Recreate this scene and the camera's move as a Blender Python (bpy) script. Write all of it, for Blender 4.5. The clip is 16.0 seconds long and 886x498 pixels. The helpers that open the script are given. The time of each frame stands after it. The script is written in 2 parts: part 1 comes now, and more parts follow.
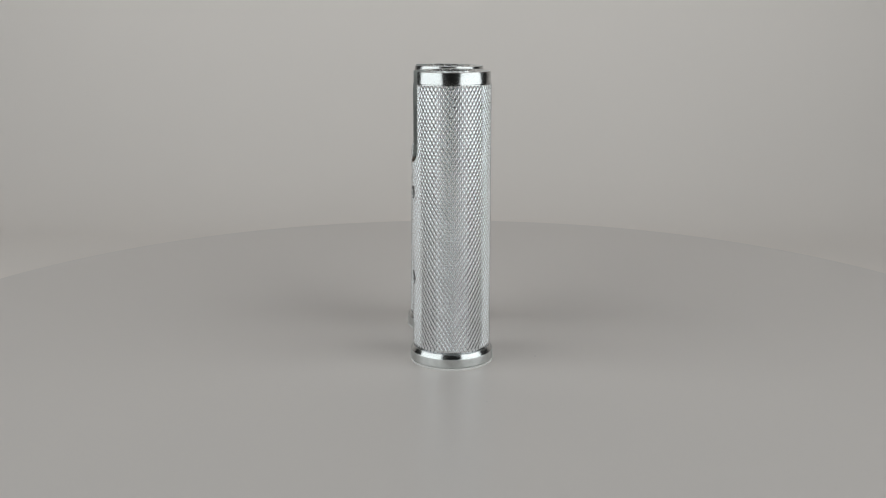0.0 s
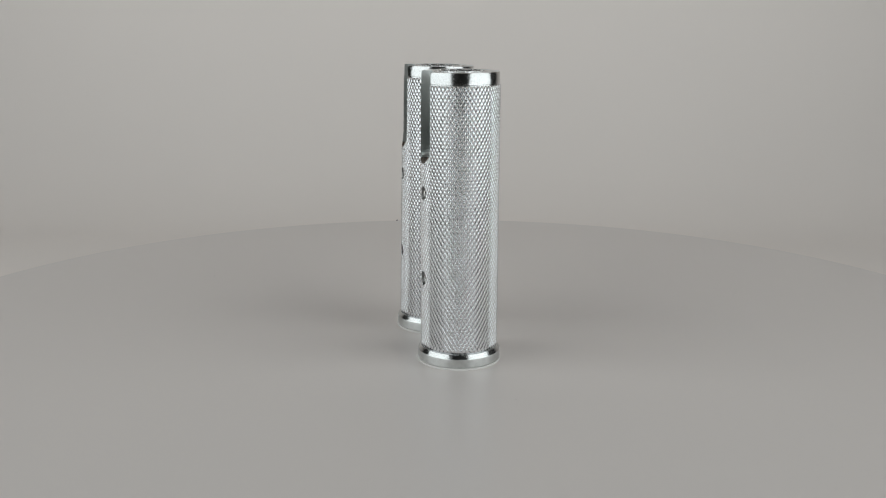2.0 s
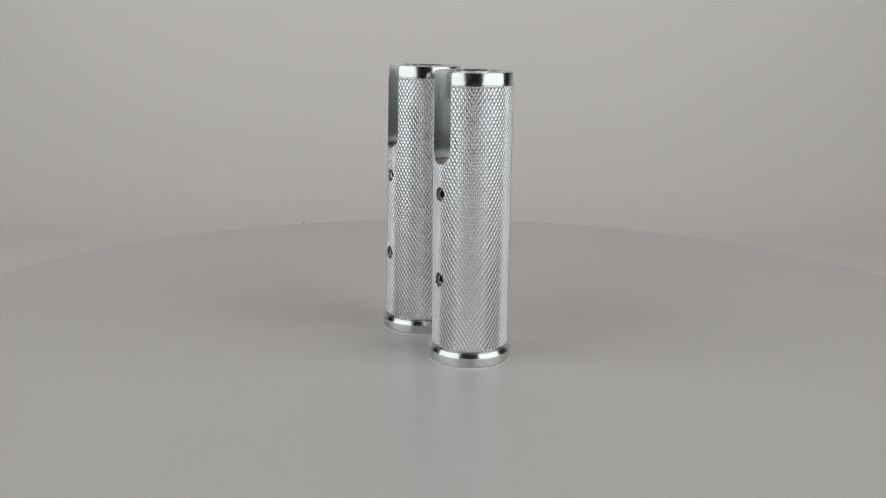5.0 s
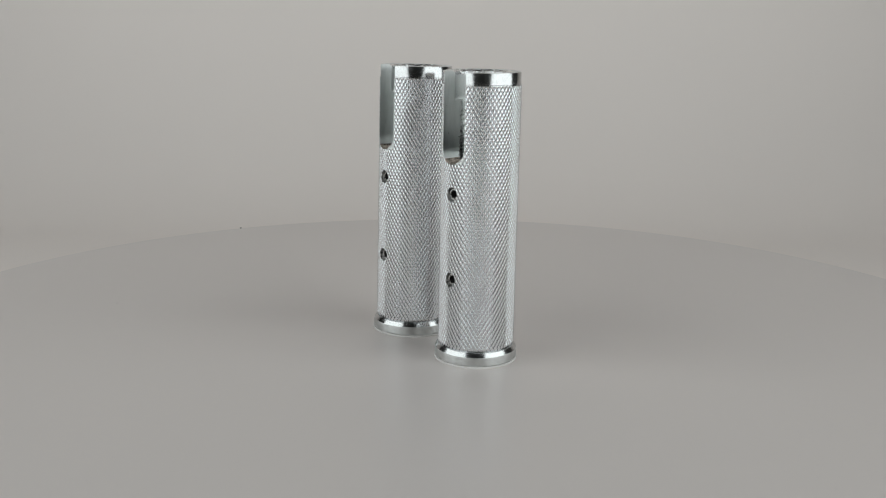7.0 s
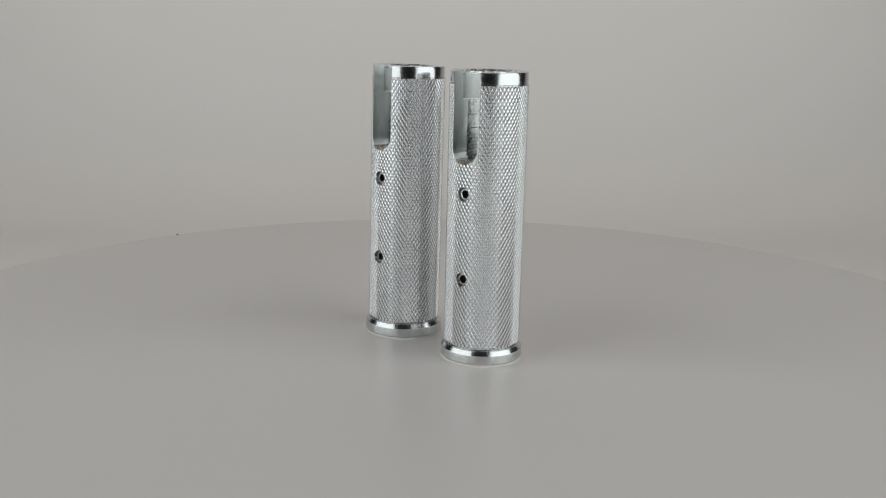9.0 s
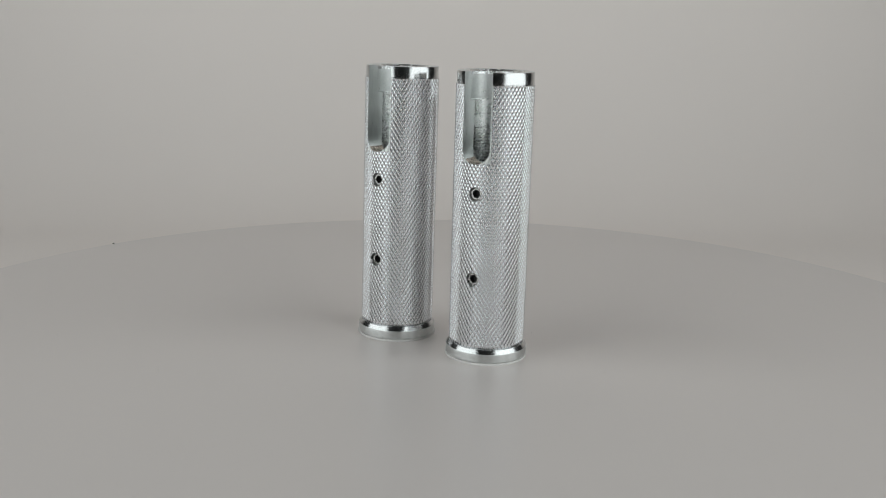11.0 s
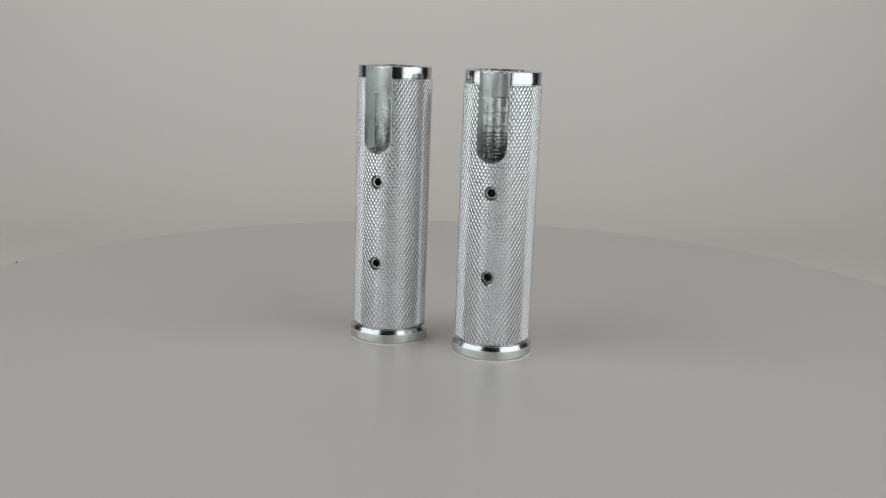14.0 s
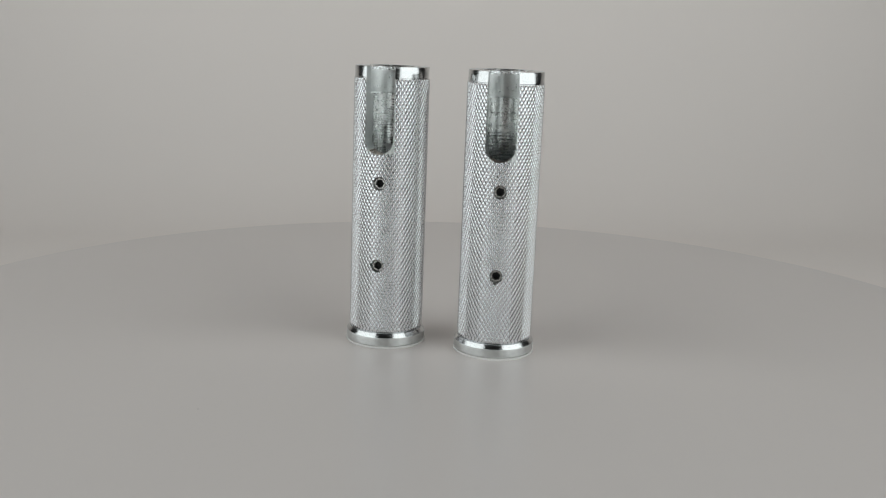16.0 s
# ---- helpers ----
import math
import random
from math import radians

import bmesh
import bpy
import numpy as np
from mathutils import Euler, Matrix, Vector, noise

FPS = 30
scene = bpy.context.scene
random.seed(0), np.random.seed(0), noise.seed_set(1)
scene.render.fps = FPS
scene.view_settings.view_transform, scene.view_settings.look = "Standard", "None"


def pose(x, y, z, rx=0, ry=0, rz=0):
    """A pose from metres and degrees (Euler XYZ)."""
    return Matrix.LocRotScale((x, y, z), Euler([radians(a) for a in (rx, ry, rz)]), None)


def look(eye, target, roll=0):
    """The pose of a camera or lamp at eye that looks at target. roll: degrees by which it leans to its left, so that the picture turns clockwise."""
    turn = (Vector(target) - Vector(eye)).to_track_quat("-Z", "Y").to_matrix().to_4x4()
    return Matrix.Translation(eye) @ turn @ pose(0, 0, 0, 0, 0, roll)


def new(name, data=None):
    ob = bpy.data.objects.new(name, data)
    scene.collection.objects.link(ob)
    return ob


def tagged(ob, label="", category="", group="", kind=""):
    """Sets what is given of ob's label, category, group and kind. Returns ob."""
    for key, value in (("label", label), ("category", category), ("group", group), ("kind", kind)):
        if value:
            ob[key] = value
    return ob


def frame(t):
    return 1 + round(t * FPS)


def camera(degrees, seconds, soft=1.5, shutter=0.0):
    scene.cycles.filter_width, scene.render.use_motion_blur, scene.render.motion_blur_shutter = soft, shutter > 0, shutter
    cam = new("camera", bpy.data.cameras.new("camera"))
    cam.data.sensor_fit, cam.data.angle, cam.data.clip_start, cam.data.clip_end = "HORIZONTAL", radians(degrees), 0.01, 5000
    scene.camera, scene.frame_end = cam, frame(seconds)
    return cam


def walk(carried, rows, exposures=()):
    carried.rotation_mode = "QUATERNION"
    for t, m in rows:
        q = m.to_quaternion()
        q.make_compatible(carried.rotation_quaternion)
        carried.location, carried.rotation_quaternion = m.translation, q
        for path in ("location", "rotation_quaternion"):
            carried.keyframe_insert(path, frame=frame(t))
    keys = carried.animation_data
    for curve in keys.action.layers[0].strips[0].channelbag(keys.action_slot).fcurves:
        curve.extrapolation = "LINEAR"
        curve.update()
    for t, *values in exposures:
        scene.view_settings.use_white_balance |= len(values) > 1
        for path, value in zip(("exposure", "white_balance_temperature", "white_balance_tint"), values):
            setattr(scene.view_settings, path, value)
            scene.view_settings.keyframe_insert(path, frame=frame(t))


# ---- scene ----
cam = camera(47.92, 16.0, soft=1.15)
EYE, PITCH = (0.0, 0.0, 0.101), 11.73
AIM = (0.0, math.cos(radians(PITCH)), 0.101 - math.sin(radians(PITCH)))
walk(cam, [(0, look(EYE, AIM, 0.655)), (16.0, look(EYE, AIM, 0.655))])
scene.view_settings.exposure = 0.0

# ---- light: two soft panels beside the set, a dim room behind ----
world = bpy.data.worlds.new("world")
scene.world = world
world.use_nodes = True
world.node_tree.nodes["Background"].inputs[0].default_value = (1.0, 0.97, 0.92, 1)
world.node_tree.nodes["Background"].inputs[1].default_value = 0.02


def soft_panel(name, eye, target, width, height, watts, colour):
    lamp = bpy.data.lights.new(name, "AREA")
    lamp.shape, lamp.size, lamp.size_y = "RECTANGLE", width, height
    lamp.energy, lamp.color = watts, colour
    ob = new(name, lamp)
    ob.matrix_world = look(eye, target)
    return ob


soft_panel("light_panel_west", (-0.514, 0.038, 0.541), (0, 0.252, 0.646), 0.74, 1.27, 4.7, (0.935, 1.0, 1.01))
soft_panel("light_panel_east", (0.485, 0.018, 0.541), (0, 0.252, 0.646), 0.66, 1.27, 4.6, (0.935, 1.0, 1.01))


# ---- materials ----
def material(name, base, rough, metal=0.0, grain=400.0, spread=0.08, rough_spread=0.06, bump=0.05, stain=30.0, stretch=(1, 1, 1), coat=0.0, fine=0.0002):
    mat = bpy.data.materials.new(name)
    mat.use_nodes = True
    nt = mat.node_tree
    bsdf = nt.nodes["Principled BSDF"]
    bsdf.inputs["Metallic"].default_value = metal
    if coat:
        bsdf.inputs["Coat Weight"].default_value = coat
        bsdf.inputs["Coat Roughness"].default_value = 0.12
    tc = nt.nodes.new("ShaderNodeTexCoord")
    mp = nt.nodes.new("ShaderNodeMapping")
    mp.inputs["Scale"].default_value = stretch
    nt.links.new(tc.outputs["Object"], mp.inputs[0])
    n1 = nt.nodes.new("ShaderNodeTexNoise")
    n1.inputs["Scale"].default_value, n1.inputs["Detail"].default_value = grain, 4
    n2 = nt.nodes.new("ShaderNodeTexNoise")
    n2.inputs["Scale"].default_value, n2.inputs["Detail"].default_value = stain, 5
    for n in (n1, n2):
        nt.links.new(mp.outputs[0], n.inputs["Vector"])
    mix = nt.nodes.new("ShaderNodeMath")
    mix.operation = "ADD"
    nt.links.new(n1.outputs[0], mix.inputs[0])
    nt.links.new(n2.outputs[0], mix.inputs[1])
    r1 = nt.nodes.new("ShaderNodeMapRange")
    r1.inputs[1].default_value, r1.inputs[2].default_value = 0.7, 1.3
    r1.inputs[3].default_value, r1.inputs[4].default_value = 1 - spread, 1 + spread
    nt.links.new(mix.outputs[0], r1.inputs[0])
    hue = nt.nodes.new("ShaderNodeVectorMath")
    hue.operation = "SCALE"
    hue.inputs[0].default_value = base
    nt.links.new(r1.outputs[0], hue.inputs["Scale"])
    nt.links.new(hue.outputs[0], bsdf.inputs["Base Color"])
    r2 = nt.nodes.new("ShaderNodeMapRange")
    r2.inputs[1].default_value, r2.inputs[2].default_value = 0.7, 1.3
    r2.inputs[3].default_value, r2.inputs[4].default_value = rough - rough_spread, rough + rough_spread
    nt.links.new(mix.outputs[0], r2.inputs[0])
    nt.links.new(r2.outputs[0], bsdf.inputs["Roughness"])
    if bump:
        bp = nt.nodes.new("ShaderNodeBump")
        bp.inputs["Strength"].default_value, bp.inputs["Distance"].default_value = bump, fine
        nt.links.new(n1.outputs[0], bp.inputs["Height"])
        nt.links.new(bp.outputs[0], bsdf.inputs["Normal"])
    return mat


KNURL = material("plated_knurl", (0.70, 0.705, 0.715), 0.19, 1.0, 2500, 0.04, 0.012, 0.0, 60)
POLISH = material("polished_plating", (0.58, 0.585, 0.58), 0.18, 1.0, 700, 0.06, 0.04, 0.05, 90, (1, 1, 6))
SATIN = material("satin_plating", (0.68, 0.69, 0.68), 0.42, 1.0, 600, 0.10, 0.09, 0.12, 160)
CBORE = material("rough_bored_plating", (0.80, 0.81, 0.80), 0.32, 1.0, 1400, 0.07, 0.06, 0.06, 320)
# The slot floor's brown reflection, painted into its base colour
REFLECTED_BROWN = material("brown_reflection_plating", (0.52, 0.43, 0.37), 0.3, 1.0, 900, 0.2, 0.08, 0.1, 300)
MILLED = material("milled_plating", (0.70, 0.72, 0.71), 0.33, 1.0, 900, 0.08, 0.06, 0.03, 150, (1, 1, 0.25))
BORE = material("threaded_plating", (0.84, 0.85, 0.84), 0.27, 1.0, 900, 0.08, 0.05, 0.05, 200)
# Even tone for the drilled walls, darker than the sleeve
HOLE = material("drilled_hole_dark", (0.32, 0.315, 0.31), 0.3, 1.0, 900, 0.1, 0.06, 0.05, 300)
SOCKET = material("socket_black", (0.03, 0.028, 0.026), 0.6, 0.0, 900, 0.1, 0.05, 0.05, 300)
BURR = material("burred_edge", (0.88, 0.885, 0.89), 0.22, 1.0, 1300, 0.2, 0.12, 0.7, 500, fine=0.0005)
FACE = material("turned_end_face", (0.66, 0.67, 0.67), 0.36, 1.0, 1500, 0.12, 0.12, 0.5, 260)
STEEL = material("screw_steel", (0.60, 0.59, 0.57), 0.25, 1.0, 900, 0.12, 0.08, 0.10, 300)
PLATE = material("gloss_white_plate", (0.668, 0.615, 0.588), 0.33, 0.0, 12, 0.004, 0.0, 0.0, 3)
PAPER = material("white_paper", (0.83, 0.765, 0.725), 0.75, 0.0, 12, 0.004, 0.0, 0.0, 3)
PAD = material("milky_plastic", (0.70, 0.68, 0.66), 0.25, 0.0, 300, 0.02, 0.03, 0.0, 40)
PLASTIC = material("grey_plastic", (0.25, 0.25, 0.25), 0.5, 0.0, 500, 0.05, 0.05, 0.05, 20)
DUST = material("dark_dust", (0.06, 0.055, 0.05), 0.8, 0.0, 3000, 0.1, 0.05, 0.1, 800)
WOOD = material("table_wood", (0.20, 0.13, 0.08), 0.5, 0.0, 60, 0.25, 0.08, 0.1, 8, (1, 8, 8))
WHITE = material("ceiling_paint", (0.12, 0.118, 0.115), 0.85, 0.0, 90, 0.02, 0.04, 0.05, 3)
ROOM = material("room_paint", (0.12, 0.115, 0.11), 0.85, 0.0, 90, 0.05, 0.04, 0.05, 3)


# ---- builders ----
def mesh_of(name, verts, faces, mats, angle=25.0):
    me = bpy.data.meshes.new(name)
    me.from_pydata(verts, [], faces)
    bm = bmesh.new()
    bm.from_mesh(me)
    bmesh.ops.recalc_face_normals(bm, faces=bm.faces)
    bm.to_mesh(me)
    bm.free()
    for m in mats:
        me.materials.append(m)
    finish(me, angle)
    return me


def finish(me, angle):
    for p in me.polygons:
        p.use_smooth = True
    me.set_sharp_from_angle(angle=radians(angle))


def revolve(profile, n, closed=True):
    """Rings of n points round z from (radius, height) pairs; radius 0 is a pole."""
    verts, rings, faces = [], [], []
    for r, z in profile:
        if r < 1e-9:
            rings.append([len(verts)])
            verts.append((0, 0, z))
        else:
            rings.append(list(range(len(verts), len(verts) + n)))
            verts += [(r * math.cos(2 * math.pi * i / n), r * math.sin(2 * math.pi * i / n), z) for i in range(n)]
    pairs = list(zip(rings, rings[1:]))
    if closed:
        pairs.append((rings[-1], rings[0]))
    for a, b in pairs:
        for i in range(n):
            k = (i + 1) % n
            if len(a) == 1 and len(b) == 1:
                continue
            if len(a) == 1:
                faces.append((a[0], b[i], b[k]))
            elif len(b) == 1:
                faces.append((a[i], b[0], a[k]))
            else:
                faces.append((a[i], b[i], b[k], a[k]))
    return verts, faces


def part(name, me, parent, label="", m=None):
    ob = new(name, me)
    ob.parent = parent
    if m is not None:
        ob.matrix_basis = m
    if label:
        ob["label"] = label
    return ob


def cut(me, cutters):
    """The mesh less the cutters' meshes."""
    ob = new("blank", me)
    tools = []
    for c in cutters:
        tool = new("cutter", c)
        mod = ob.modifiers.new("cut", "BOOLEAN")
        mod.operation, mod.solver, mod.object = "DIFFERENCE", "EXACT", tool
        tools.append(tool)
    bpy.context.view_layer.update()
    out = bpy.data.meshes.new_from_object(ob.evaluated_get(bpy.context.evaluated_depsgraph_get()))
    for o in (ob, *tools):
        bpy.data.objects.remove(o)
    return out


# ---- the knurled handles (metres; the slot faces +x) ----
R_KNURL, R_VALLEY, R_COLLAR, R_FLANGE = 0.01260, 0.01238, 0.01232, 0.01355
Z_KNURL0, Z_BAND, Z_TOP = 0.00385, 0.08880, 0.09276
R_CBORE, Z_CBORE, R_THREAD, Z_BORE = 0.0086, 0.0835, 0.0066, 0.046
SLOT_HALF, Z_SLOT = 0.0049, 0.0642
Z_SCREWS, R_HOLE = (0.05479, 0.02704), 0.00205
STARTS, ROWS = 58, 78
Z_FOOT, Z_PAD = -0.0006, -0.0014


def bore_profile(rings):
    """From the counterbore's rim down to the blind end; rings: heights of the thread's grooves."""
    prof = [(R_CBORE, Z_BAND), (R_CBORE, Z_CBORE + 0.0001), (R_CBORE - 0.0001, Z_CBORE), (R_THREAD + 0.0001, Z_CBORE), (R_THREAD, Z_CBORE - 0.0001)]
    for z, half, deep in rings:
        prof += [(R_THREAD, z + half), (R_THREAD + deep, z), (R_THREAD, z - half)]
    return prof + [(R_THREAD, Z_BORE + 0.001), (R_THREAD - 0.001, Z_BORE), (0, Z_BORE)]


def sleeve_mesh(rings):
    """The knurled outside, rounded diamonds between two crossing sets of grooves, closed round the bore."""
    rnd = random.Random(5)
    cols = 2 * STARTS
    dz = (Z_BAND - Z_KNURL0) / ROWS
    verts, faces, low = [], [], {}

    def at(i, j, r):
        a = 2 * math.pi * i / cols
        return (r * math.cos(a), r * math.sin(a), Z_KNURL0 + j * dz)

    def drop(j):
        z = j * dz
        return 0.00022 * max(0.0, 1 - z / 0.0009)

    for j in range(ROWS + 1):
        for i in range(cols):
            if (i + j) % 2 == 0:
                low[i, j] = len(verts)
                verts.append(at(i, j, R_VALLEY - drop(j)))
    for i in range(1, cols, 2):
        faces.append((low[i - 1, 0], low[(i + 1) % cols, 0], low[i, 1]))
    for j in range(1, ROWS):
        for i in range(cols):
            if (i + j) % 2 == 1:
                k = rnd.uniform(-0.012, 0.012)
                ring = [low[(i + 1) % cols, j], low[i, j + 1], low[(i - 1) % cols, j], low[i, j - 1]]
                rise = R_KNURL - R_VALLEY + rnd.uniform(-0.000006, 0.000004)
                for s, lift in ((0.74 + k, 0.62), (0.40 + k, 0.90)):
                    r = R_VALLEY - drop(j) + rise * lift
                    top = list(range(len(verts), len(verts) + 4))
                    verts += [at(i + s, j, r), at(i, j + s, r), at(i - s, j, r), at(i, j - s, r)]
                    for q in range(4):
                        m = (q + 1) % 4
                        faces.append((ring[q], ring[m], top[m], top[q]))
                    ring = top
                mid = len(verts)
                verts.append(at(i, j, R_VALLEY - drop(j) + rise))
                faces += [(ring[q], ring[(q + 1) % 4], mid) for q in range(4)]
    # the inside, with as many sides as there are diamonds
    inner, ifaces = revolve(bore_profile(rings), STARTS, closed=False)
    base = len(verts)
    verts += inner
    faces += [tuple(base + k for k in f) for f in ifaces]
    # the upper end cuts the last diamonds in half
    for n in range(STARTS):
        i = 2 * n + 1
        ring = [low[(i + 1) % cols, ROWS], low[i, ROWS - 1], low[i - 1, ROWS]]
        rise = R_KNURL - R_VALLEY
        left, right = [ring[2]], [ring[0]]
        for s, lift in ((0.74, 0.62), (0.40, 0.90)):
            r = R_VALLEY + rise * lift
            top = list(range(len(verts), len(verts) + 3))
            verts += [at(i + s, ROWS, r), at(i, ROWS - s, r), at(i - s, ROWS, r)]
            faces += [(ring[1], ring[0], top[0], top[1]), (ring[2], ring[1], top[1], top[2])]
            ring = top
            left.append(top[2])
            right.append(top[0])
        mid = len(verts)
        verts.append(at(i, ROWS, R_VALLEY + rise))
        faces += [(ring[1], ring[0], mid), (ring[2], ring[1], mid)]
        faces.append(tuple(left + [mid] + right[::-1] + [base + (n + 1) % STARTS, base + n]))
    faces.append(tuple(low[2 * k, 0] for k in range(STARTS)))
    return mesh_of("sleeve", verts, faces, [KNURL, MILLED, BORE, CBORE, REFLECTED_BROWN, HOLE])


def slot_cutter(lean=-3.0):
    """A prism along x with a round bottom, turned a little from the line of the screws."""
    line = [(SLOT_HALF, 0.11)] + [(SLOT_HALF * math.cos(a), Z_SLOT + SLOT_HALF + SLOT_HALF * math.sin(a)) for a in [-math.pi * k / 24 for k in range(25)]] + [(-SLOT_HALF, 0.11)]
    n = len(line)
    verts = [(x, y, z) for x in (0.0030, 0.020) for y, z in line]
    faces = [tuple(range(n)), tuple(range(2 * n - 1, n - 1, -1))] + [(k, (k + 1) % n, n + (k + 1) % n, n + k) for k in range(n)]
    q = pose(0, 0, 0, 0, 0, lean)
    return mesh_of("slot", [tuple(q @ Vector(p)) for p in verts], faces, [MILLED])


def nick_cutter(y, z):
    """A small burred nick beside a screw hole."""
    verts, faces = revolve([(0, 0.0106), (0.0004, 0.0108), (0.0006, 0.0122), (0.0006, 0.016), (0, 0.016)], 12, closed=False)
    return mesh_of("nick", [(c, y + b, z - a) for a, b, c in verts], faces, [STEEL])


def hole_cutter(z):
    verts, faces = revolve([(0, 0.0080), (R_HOLE, 0.0080), (R_HOLE, 0.0121), (R_HOLE + 0.0003, 0.0126), (R_HOLE + 0.0003, 0.016), (0, 0.016)], 32, closed=False)
    return mesh_of("hole", [(c, b, z - a) for a, b, c in verts], faces, [STEEL])


def paint_inside(me):
    """Slot walls milled, the bore's wall turned, the rest knurled."""
    for p in me.polygons:
        c = p.center
        r = math.hypot(c.x, c.y)
        outward = (p.normal.x * c.x + p.normal.y * c.y) / max(r, 1e-6)
        hole = c.x > 0.008 and abs(c.y) < R_HOLE + 0.001 and min(abs(c.z - z) for z in Z_SCREWS) < R_HOLE + 0.0009 and outward < 0.6
        if r < R_CBORE + 0.0002 and abs(p.normal.z) < 0.95:
            p.material_index = 2 if c.z < Z_CBORE else 3
        # slot floor gets the brown that stands in for its reflection
        elif p.normal.z > 0.75 and Z_SLOT - 0.0005 < c.z < Z_SLOT + 0.003 and c.x > 0.004 and r < 0.0124:
            p.material_index = 4
        elif hole:
            p.material_index = 5
        elif r < 0.0113 or (abs(c.y) < SLOT_HALF - 0.0002 and c.x > 0 and c.z > Z_SLOT + 0.0003):
            p.material_index = 1
        else:
            p.material_index = 0
    finish(me, 22)


def screw_mesh():
    """A set screw along z, its hex socket in the top face."""
    n, r, hexr = 48, R_HOLE - 0.0001, 0.00140
    rings = [(r, -0.0028), (r, -0.0002), (r - 0.0003, 0.0)]
    verts, faces = revolve(rings, n, closed=False)

    def hexring(z, s=1.0):
        out = []
        for i in range(n):
            a = 2 * math.pi * i / n
            d = hexr * s * math.cos(math.pi / 6) / math.cos((a % (math.pi / 3)) - math.pi / 6)
            out.append((d * math.cos(a), d * math.sin(a), z))
        return out

    for z, s in ((0.0, 1.12), (-0.0002, 1.0), (-0.0022, 1.0)):
        b = len(verts)
        verts += hexring(z, s)
        faces += [(b - n + i, b - n + (i + 1) % n, b + (i + 1) % n, b + i) for i in range(n)]
    faces.append(tuple(range(len(verts) - n, len(verts))))
    faces.append(tuple(range(n - 1, -1, -1)))
    me = mesh_of("set_screw", verts, faces, [STEEL, SOCKET])
    for p in me.polygons:
        c = p.center
        if c.z < -0.0003 and math.hypot(c.x, c.y) < hexr * 1.05 and c.z > -0.0025:
            p.material_index = 1
    return me


def handle(rings, seed, nick, label):
    root = new("knurled_handle")
    tagged(root, label, "metal handle", "pair of knurled handles")
    sleeve = cut(sleeve_mesh(rings), [slot_cutter(), nick_cutter(nick[0], Z_SCREWS[1] + nick[1])] + [hole_cutter(z) for z in Z_SCREWS])
    paint_inside(sleeve)
    part("knurled_sleeve", sleeve, root, "diamond-knurled bright plated sleeve with a round-ended slot")
    e = 0.0003
    v, f = revolve([(R_CBORE, Z_BAND), (R_COLLAR - 0.0002, Z_BAND), (R_COLLAR - 0.0002, Z_BAND + 0.00025), (R_COLLAR, Z_BAND + 0.0004), (R_COLLAR, Z_TOP - e), (R_COLLAR - 0.4 * e, Z_TOP - 0.1 * e),
                    (R_COLLAR - e, Z_TOP), (R_CBORE + 0.0007, Z_TOP), (R_CBORE, Z_TOP - 0.0006), (R_CBORE, Z_TOP - 0.0016)], 96)
    collar = cut(mesh_of("collar", v, f, [POLISH, MILLED, FACE, CBORE, BURR]), [slot_cutter()])
    for p in collar.polygons:
        inner = math.hypot(p.center.x, p.center.y) < R_COLLAR - 0.0004
        wall = math.hypot(p.center.x, p.center.y) < R_CBORE + 0.0002
        p.material_index = (2 if p.normal.z > 0.95 else 4 if p.normal.z > 0.3 or wall and p.center.z > Z_TOP - 0.0014 else 3 if wall else 1) if inner else 0
    finish(collar, 25)
    part("collar", collar, root, "smooth polished end collar")
    v, f = revolve([(0, Z_FOOT), (R_FLANGE - 0.0004, Z_FOOT), (R_FLANGE - 0.0001, Z_FOOT + 0.0001), (R_FLANGE, Z_FOOT + 0.00035), (R_FLANGE, 0.0022), (R_FLANGE - 0.00006, 0.0024),
                    (0.01270, 0.0037), (0.0126, 0.00375), (0.0121, 0.00377), (0.0119, 0.00382), (0, 0.00382)], 96, closed=False)
    flange = mesh_of("flange", v, f, [SATIN, POLISH], 9)
    for p in flange.polygons:
        p.material_index = 1 if p.center.z > 0.00235 else 0
    v, f = revolve([(0, Z_FOOT), (R_FLANGE + 0.0001, Z_FOOT), (R_FLANGE + 0.0002, Z_FOOT - 0.0001), (R_FLANGE + 0.0002, Z_PAD + 0.0001), (R_FLANGE + 0.0001, Z_PAD), (0, Z_PAD)], 72, closed=False)
    part("foot_pad", mesh_of("foot_pad", v, f, [PAD]), root, "thin milky plastic foot pad")
    part("base_flange", flange, root, "chamfered base flange with satin edge")
    screw = screw_mesh()
    for k, z in enumerate(Z_SCREWS):
        part("set_screw", screw, root, "recessed hex-socket set screw", Matrix.Translation((0.0116, 0, z)) @ pose(0, 0, 0, 0, 90, 0) @ pose(0, 0, 0, 0, 0, 17 * seed + 25 * k))
    return root


FINE = [(0.0815 - 0.00088 * k, 0.00022, 0.00005 + 0.00020 * min(1, k / 18)) for k in range(39)]
COARSE = [(0.0786, 0.0002, 0.0003), (0.0742, 0.0002, 0.0003)] + [(0.0719 - 0.00112 * k, 0.00030, 0.00065) for k in range(22)]
near_handle = handle(COARSE, 1, (-0.0004, -0.0022), "bright plated knurled handle with coarse threaded bore, on turntable")
far_handle = handle(FINE, 2, (-0.0021, 0.0003), "bright plated knurled handle with finely ribbed bore, on turntable")

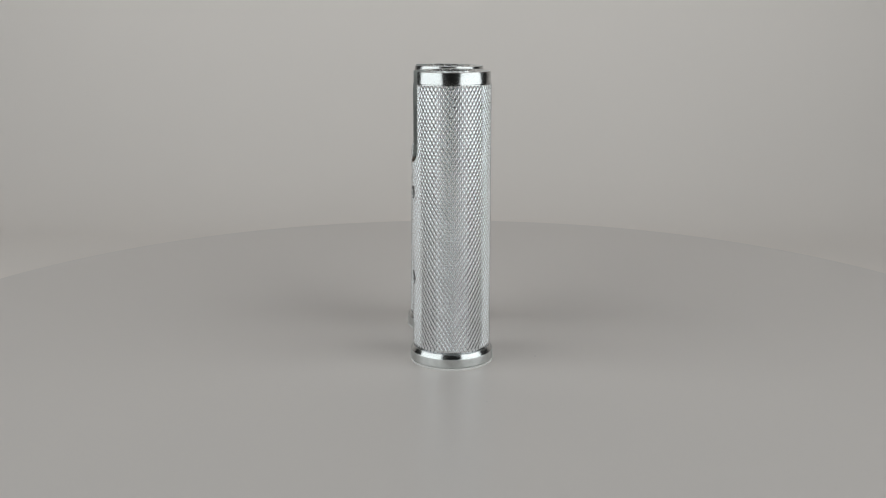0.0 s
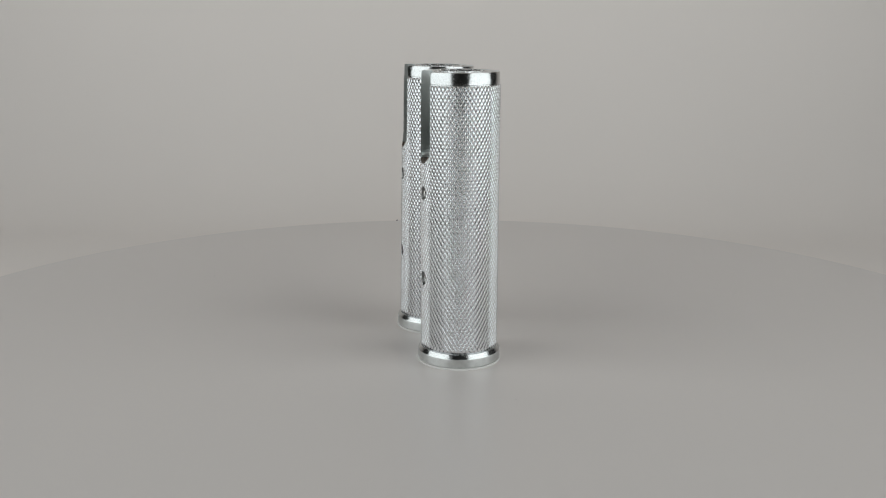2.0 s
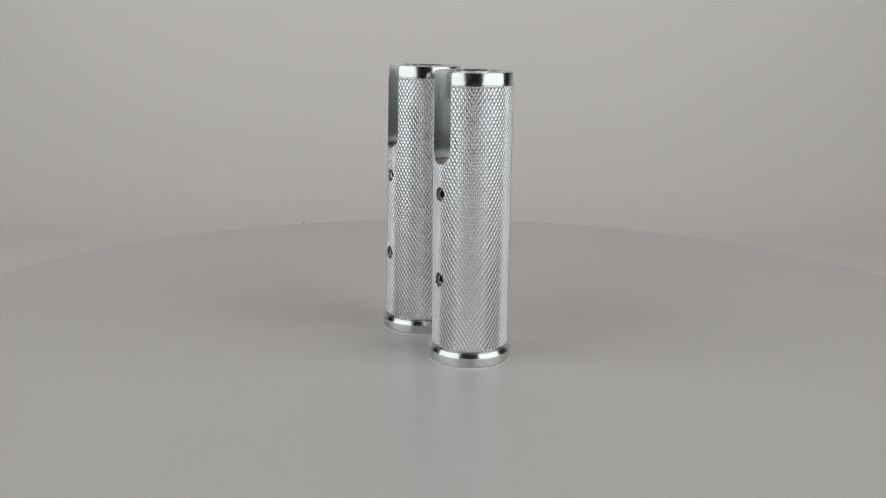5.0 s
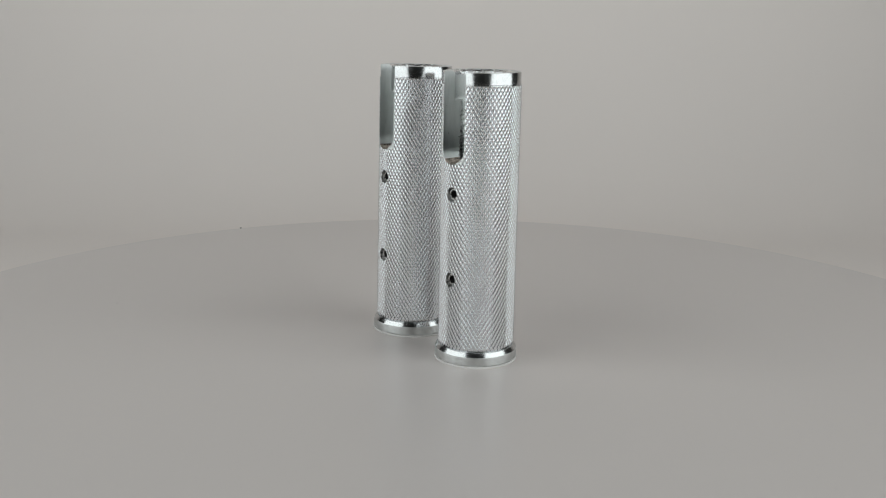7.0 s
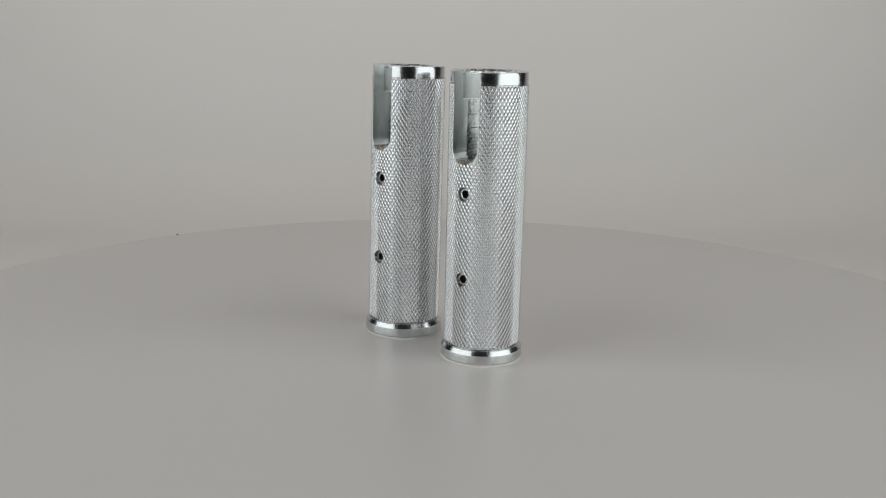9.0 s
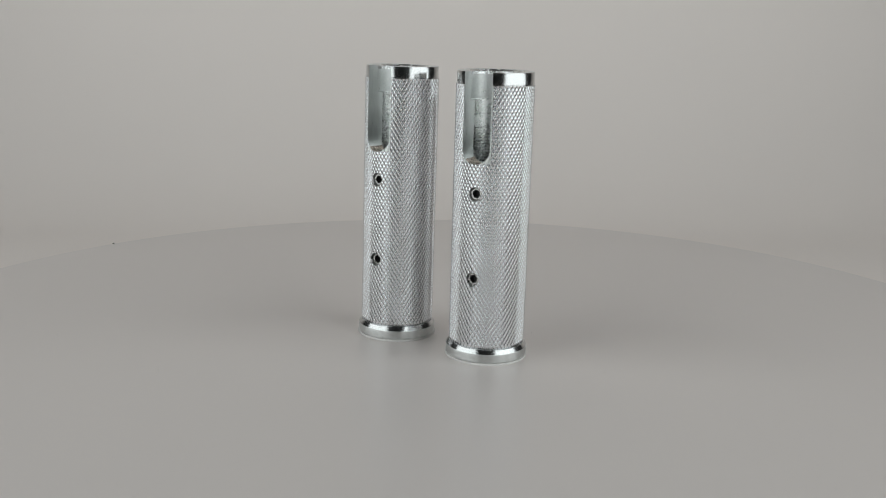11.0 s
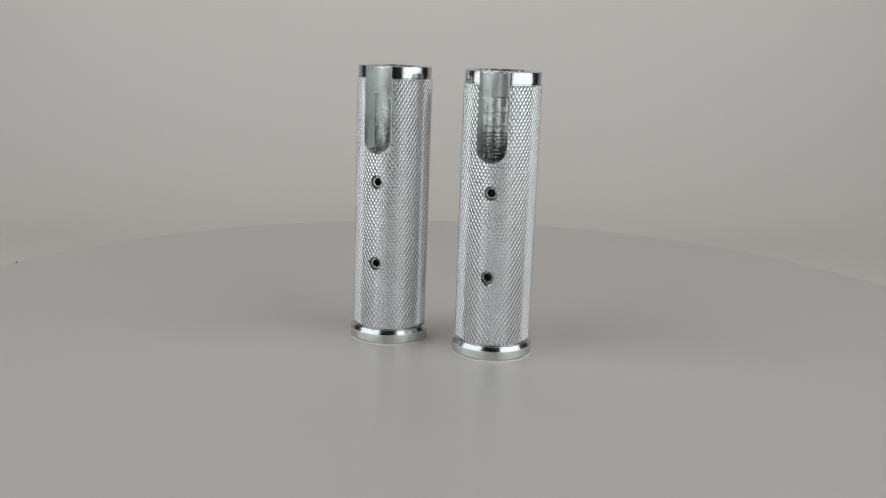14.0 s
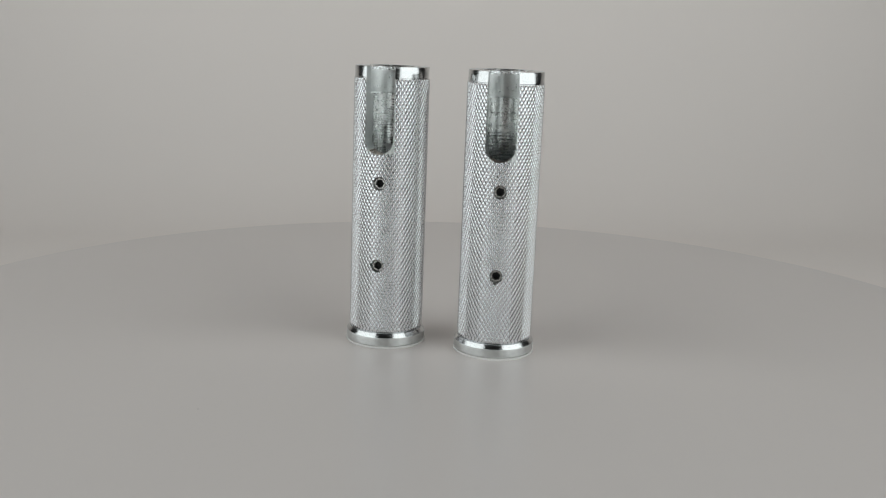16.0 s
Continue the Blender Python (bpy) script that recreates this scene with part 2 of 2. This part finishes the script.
# ---- the turntable ----
AXIS = (0.0033, 0.3331)
PLATE_TILT = (1.314, -0.726)
R_PLATE = 0.2150
turntable = new("turntable")
tagged(turntable, "glossy off-white round turntable plate, slightly tilted", "turntable")
v, f = revolve([(0, 0)] + [(0.01 * k, 0) for k in range(1, 20)] + [(R_PLATE - 0.0005, 0), (R_PLATE - 0.0001, -0.0002), (R_PLATE, -0.0006), (R_PLATE, -0.0065), (R_PLATE - 0.001, -0.008), (0.15, -0.008), (0.1, -0.008), (0.05, -0.008), (0, -0.008)], 192, closed=False)
part("plate", mesh_of("plate", v, f, [PLATE]), turntable)


def speck(x, y, size, seed):
    rnd = random.Random(seed)
    bm = bmesh.new()
    bmesh.ops.create_icosphere(bm, subdivisions=1, radius=size)
    for q in bm.verts:
        q.co *= rnd.uniform(0.6, 1.2)
        q.co.z = q.co.z * 0.5 + size * 0.4
    me = bpy.data.meshes.new("speck")
    bm.to_mesh(me)
    bm.free()
    me.materials.append(DUST)
    part("speck", me, turntable, "tiny dark speck of dust", Matrix.Translation((x, y, 0)))


speck(0.0055, 0.2142, 0.0006, 1)
for seed, (x, y) in enumerate(((-0.0871, 0.1053), (-0.0842, 0.0508), (0.0101, -0.0553), (0.0278, -0.0147)), 2):
    speck(x, y, 0.00014, seed)

v, f = revolve([(0, -0.015), (0.06, -0.015), (0.065, -0.0165), (0.075, -0.0192), (0.075, -0.0200), (0, -0.0200)], 64, closed=False)
base = new("stand", mesh_of("stand", v, f, [PLASTIC]))
base.location = (AXIS[0], AXIS[1], 0)
tagged(base, "low grey plastic foot carrying the round plate", "stand")
v, f = revolve([(0, -0.0078), (0.012, -0.0078), (0.012, -0.0155), (0, -0.0155)], 32, closed=False)
part("spindle", mesh_of("spindle", v, f, [PLASTIC]), base)

# ---- paper sweep, table and room ----
Z_PAPER = -0.020


def sweep_mesh():
    y0, r = 0.61, 0.20
    prof = [(-0.30, 0.0), (0.0, 0.0), (0.3, 0.0), (y0, 0.0)]
    prof += [(y0 + r * math.sin(a), r - r * math.cos(a)) for a in [radians(6 * k) for k in range(1, 16)]]
    prof += [(y0 + r, 0.5), (y0 + r, 0.8), (y0 + r, 1.0)]
    cols = 12
    verts, faces = [], []
    for off in (0.0, -0.0012):
        for y, z in prof:
            for c in range(cols + 1):
                verts.append((-0.75 + 1.5 * c / cols, y - (off if z > 0.2 else 0), Z_PAPER + z + (off if z <= 0.2 else 0)))
    n, m = len(prof), cols + 1
    for s in (0, n * m):
        for j in range(n - 1):
            for c in range(cols):
                a = s + j * m + c
                faces.append((a, a + 1, a + m + 1, a + m))
    return mesh_of("sweep", verts, faces, [PAPER], 40)


tagged(new("backdrop", sweep_mesh()), "seamless white paper sweep curving up behind the turntable", "backdrop", kind="structure")


def slab(name, lo, hi, mat, label="", category="", kind="structure"):
    x0, y0, z0 = lo
    x1, y1, z1 = hi
    verts = [(x, y, z) for z in (z0, z1) for y in (y0, y1) for x in (x0, x1)]
    faces = [(0, 1, 3, 2), (4, 5, 7, 6), (0, 1, 5, 4), (2, 3, 7, 6), (0, 2, 6, 4), (1, 3, 7, 5)]
    return tagged(new(name, mesh_of(name, verts, faces, [mat])), label, category, kind=kind)


def table():
    root = new("table")
    tagged(root, "plain brown wooden table under the paper sweep", "table")
    top = slab("tabletop", (-0.85, -0.35, -0.055), (0.85, 1.05, -0.0225), WOOD, kind="")
    top.parent = root
    for x in (-0.80, 0.74):
        for y in (-0.30, 0.94):
            leg = slab("leg", (x, y, -0.80), (x + 0.06, y + 0.06, -0.055), WOOD, kind="")
            leg.parent = root


table()
slab("floor", (-2, -2, -0.85), (2, 2, -0.80), ROOM, "dark room floor", "floor")
slab("ceiling", (-2, -2, 2.00), (2, 2, 2.08), WHITE, "dim room ceiling", "ceiling")
slab("wall_south", (-2, -2.1, -0.80), (2, -2.0, 2.00), ROOM, "dim painted room wall", "wall")
slab("wall_north", (-2, 2.0, -0.80), (2, 2.1, 2.00), ROOM, "dim painted room wall", "wall")
slab("wall_west", (-2.1, -2, -0.80), (-2.0, 2, 2.00), ROOM, "dim painted room wall", "wall")
slab("wall_east", (2.0, -2, -0.80), (2.1, 2, 2.00), ROOM, "dim painted room wall", "wall")


# ---- the turning ----
def turn(t):
    return 4.63 * t


def motions():
    times = [0, 0.1] + [0.5 * k for k in range(1, 32)] + [15.9, 16.0]
    near_place = pose(-0.00005, -0.01485, -0.00008, 0.456, -0.059, 0) @ pose(0, 0, 0, 0, 0, -168.4)
    far_place = pose(-0.00234, 0.02340, -0.00012, 0.211, 0.757, 0) @ pose(0, 0, 0, 0, 0, -177.1)
    plate = [(t, pose(AXIS[0], AXIS[1], 0, PLATE_TILT[0], PLATE_TILT[1], turn(t))) for t in times]
    walk(turntable, [(t, m @ pose(0, 0, Z_PAD)) for t, m in plate])
    walk(near_handle, [(t, m @ near_place) for t, m in plate])
    walk(far_handle, [(t, m @ far_place) for t, m in plate])


motions()
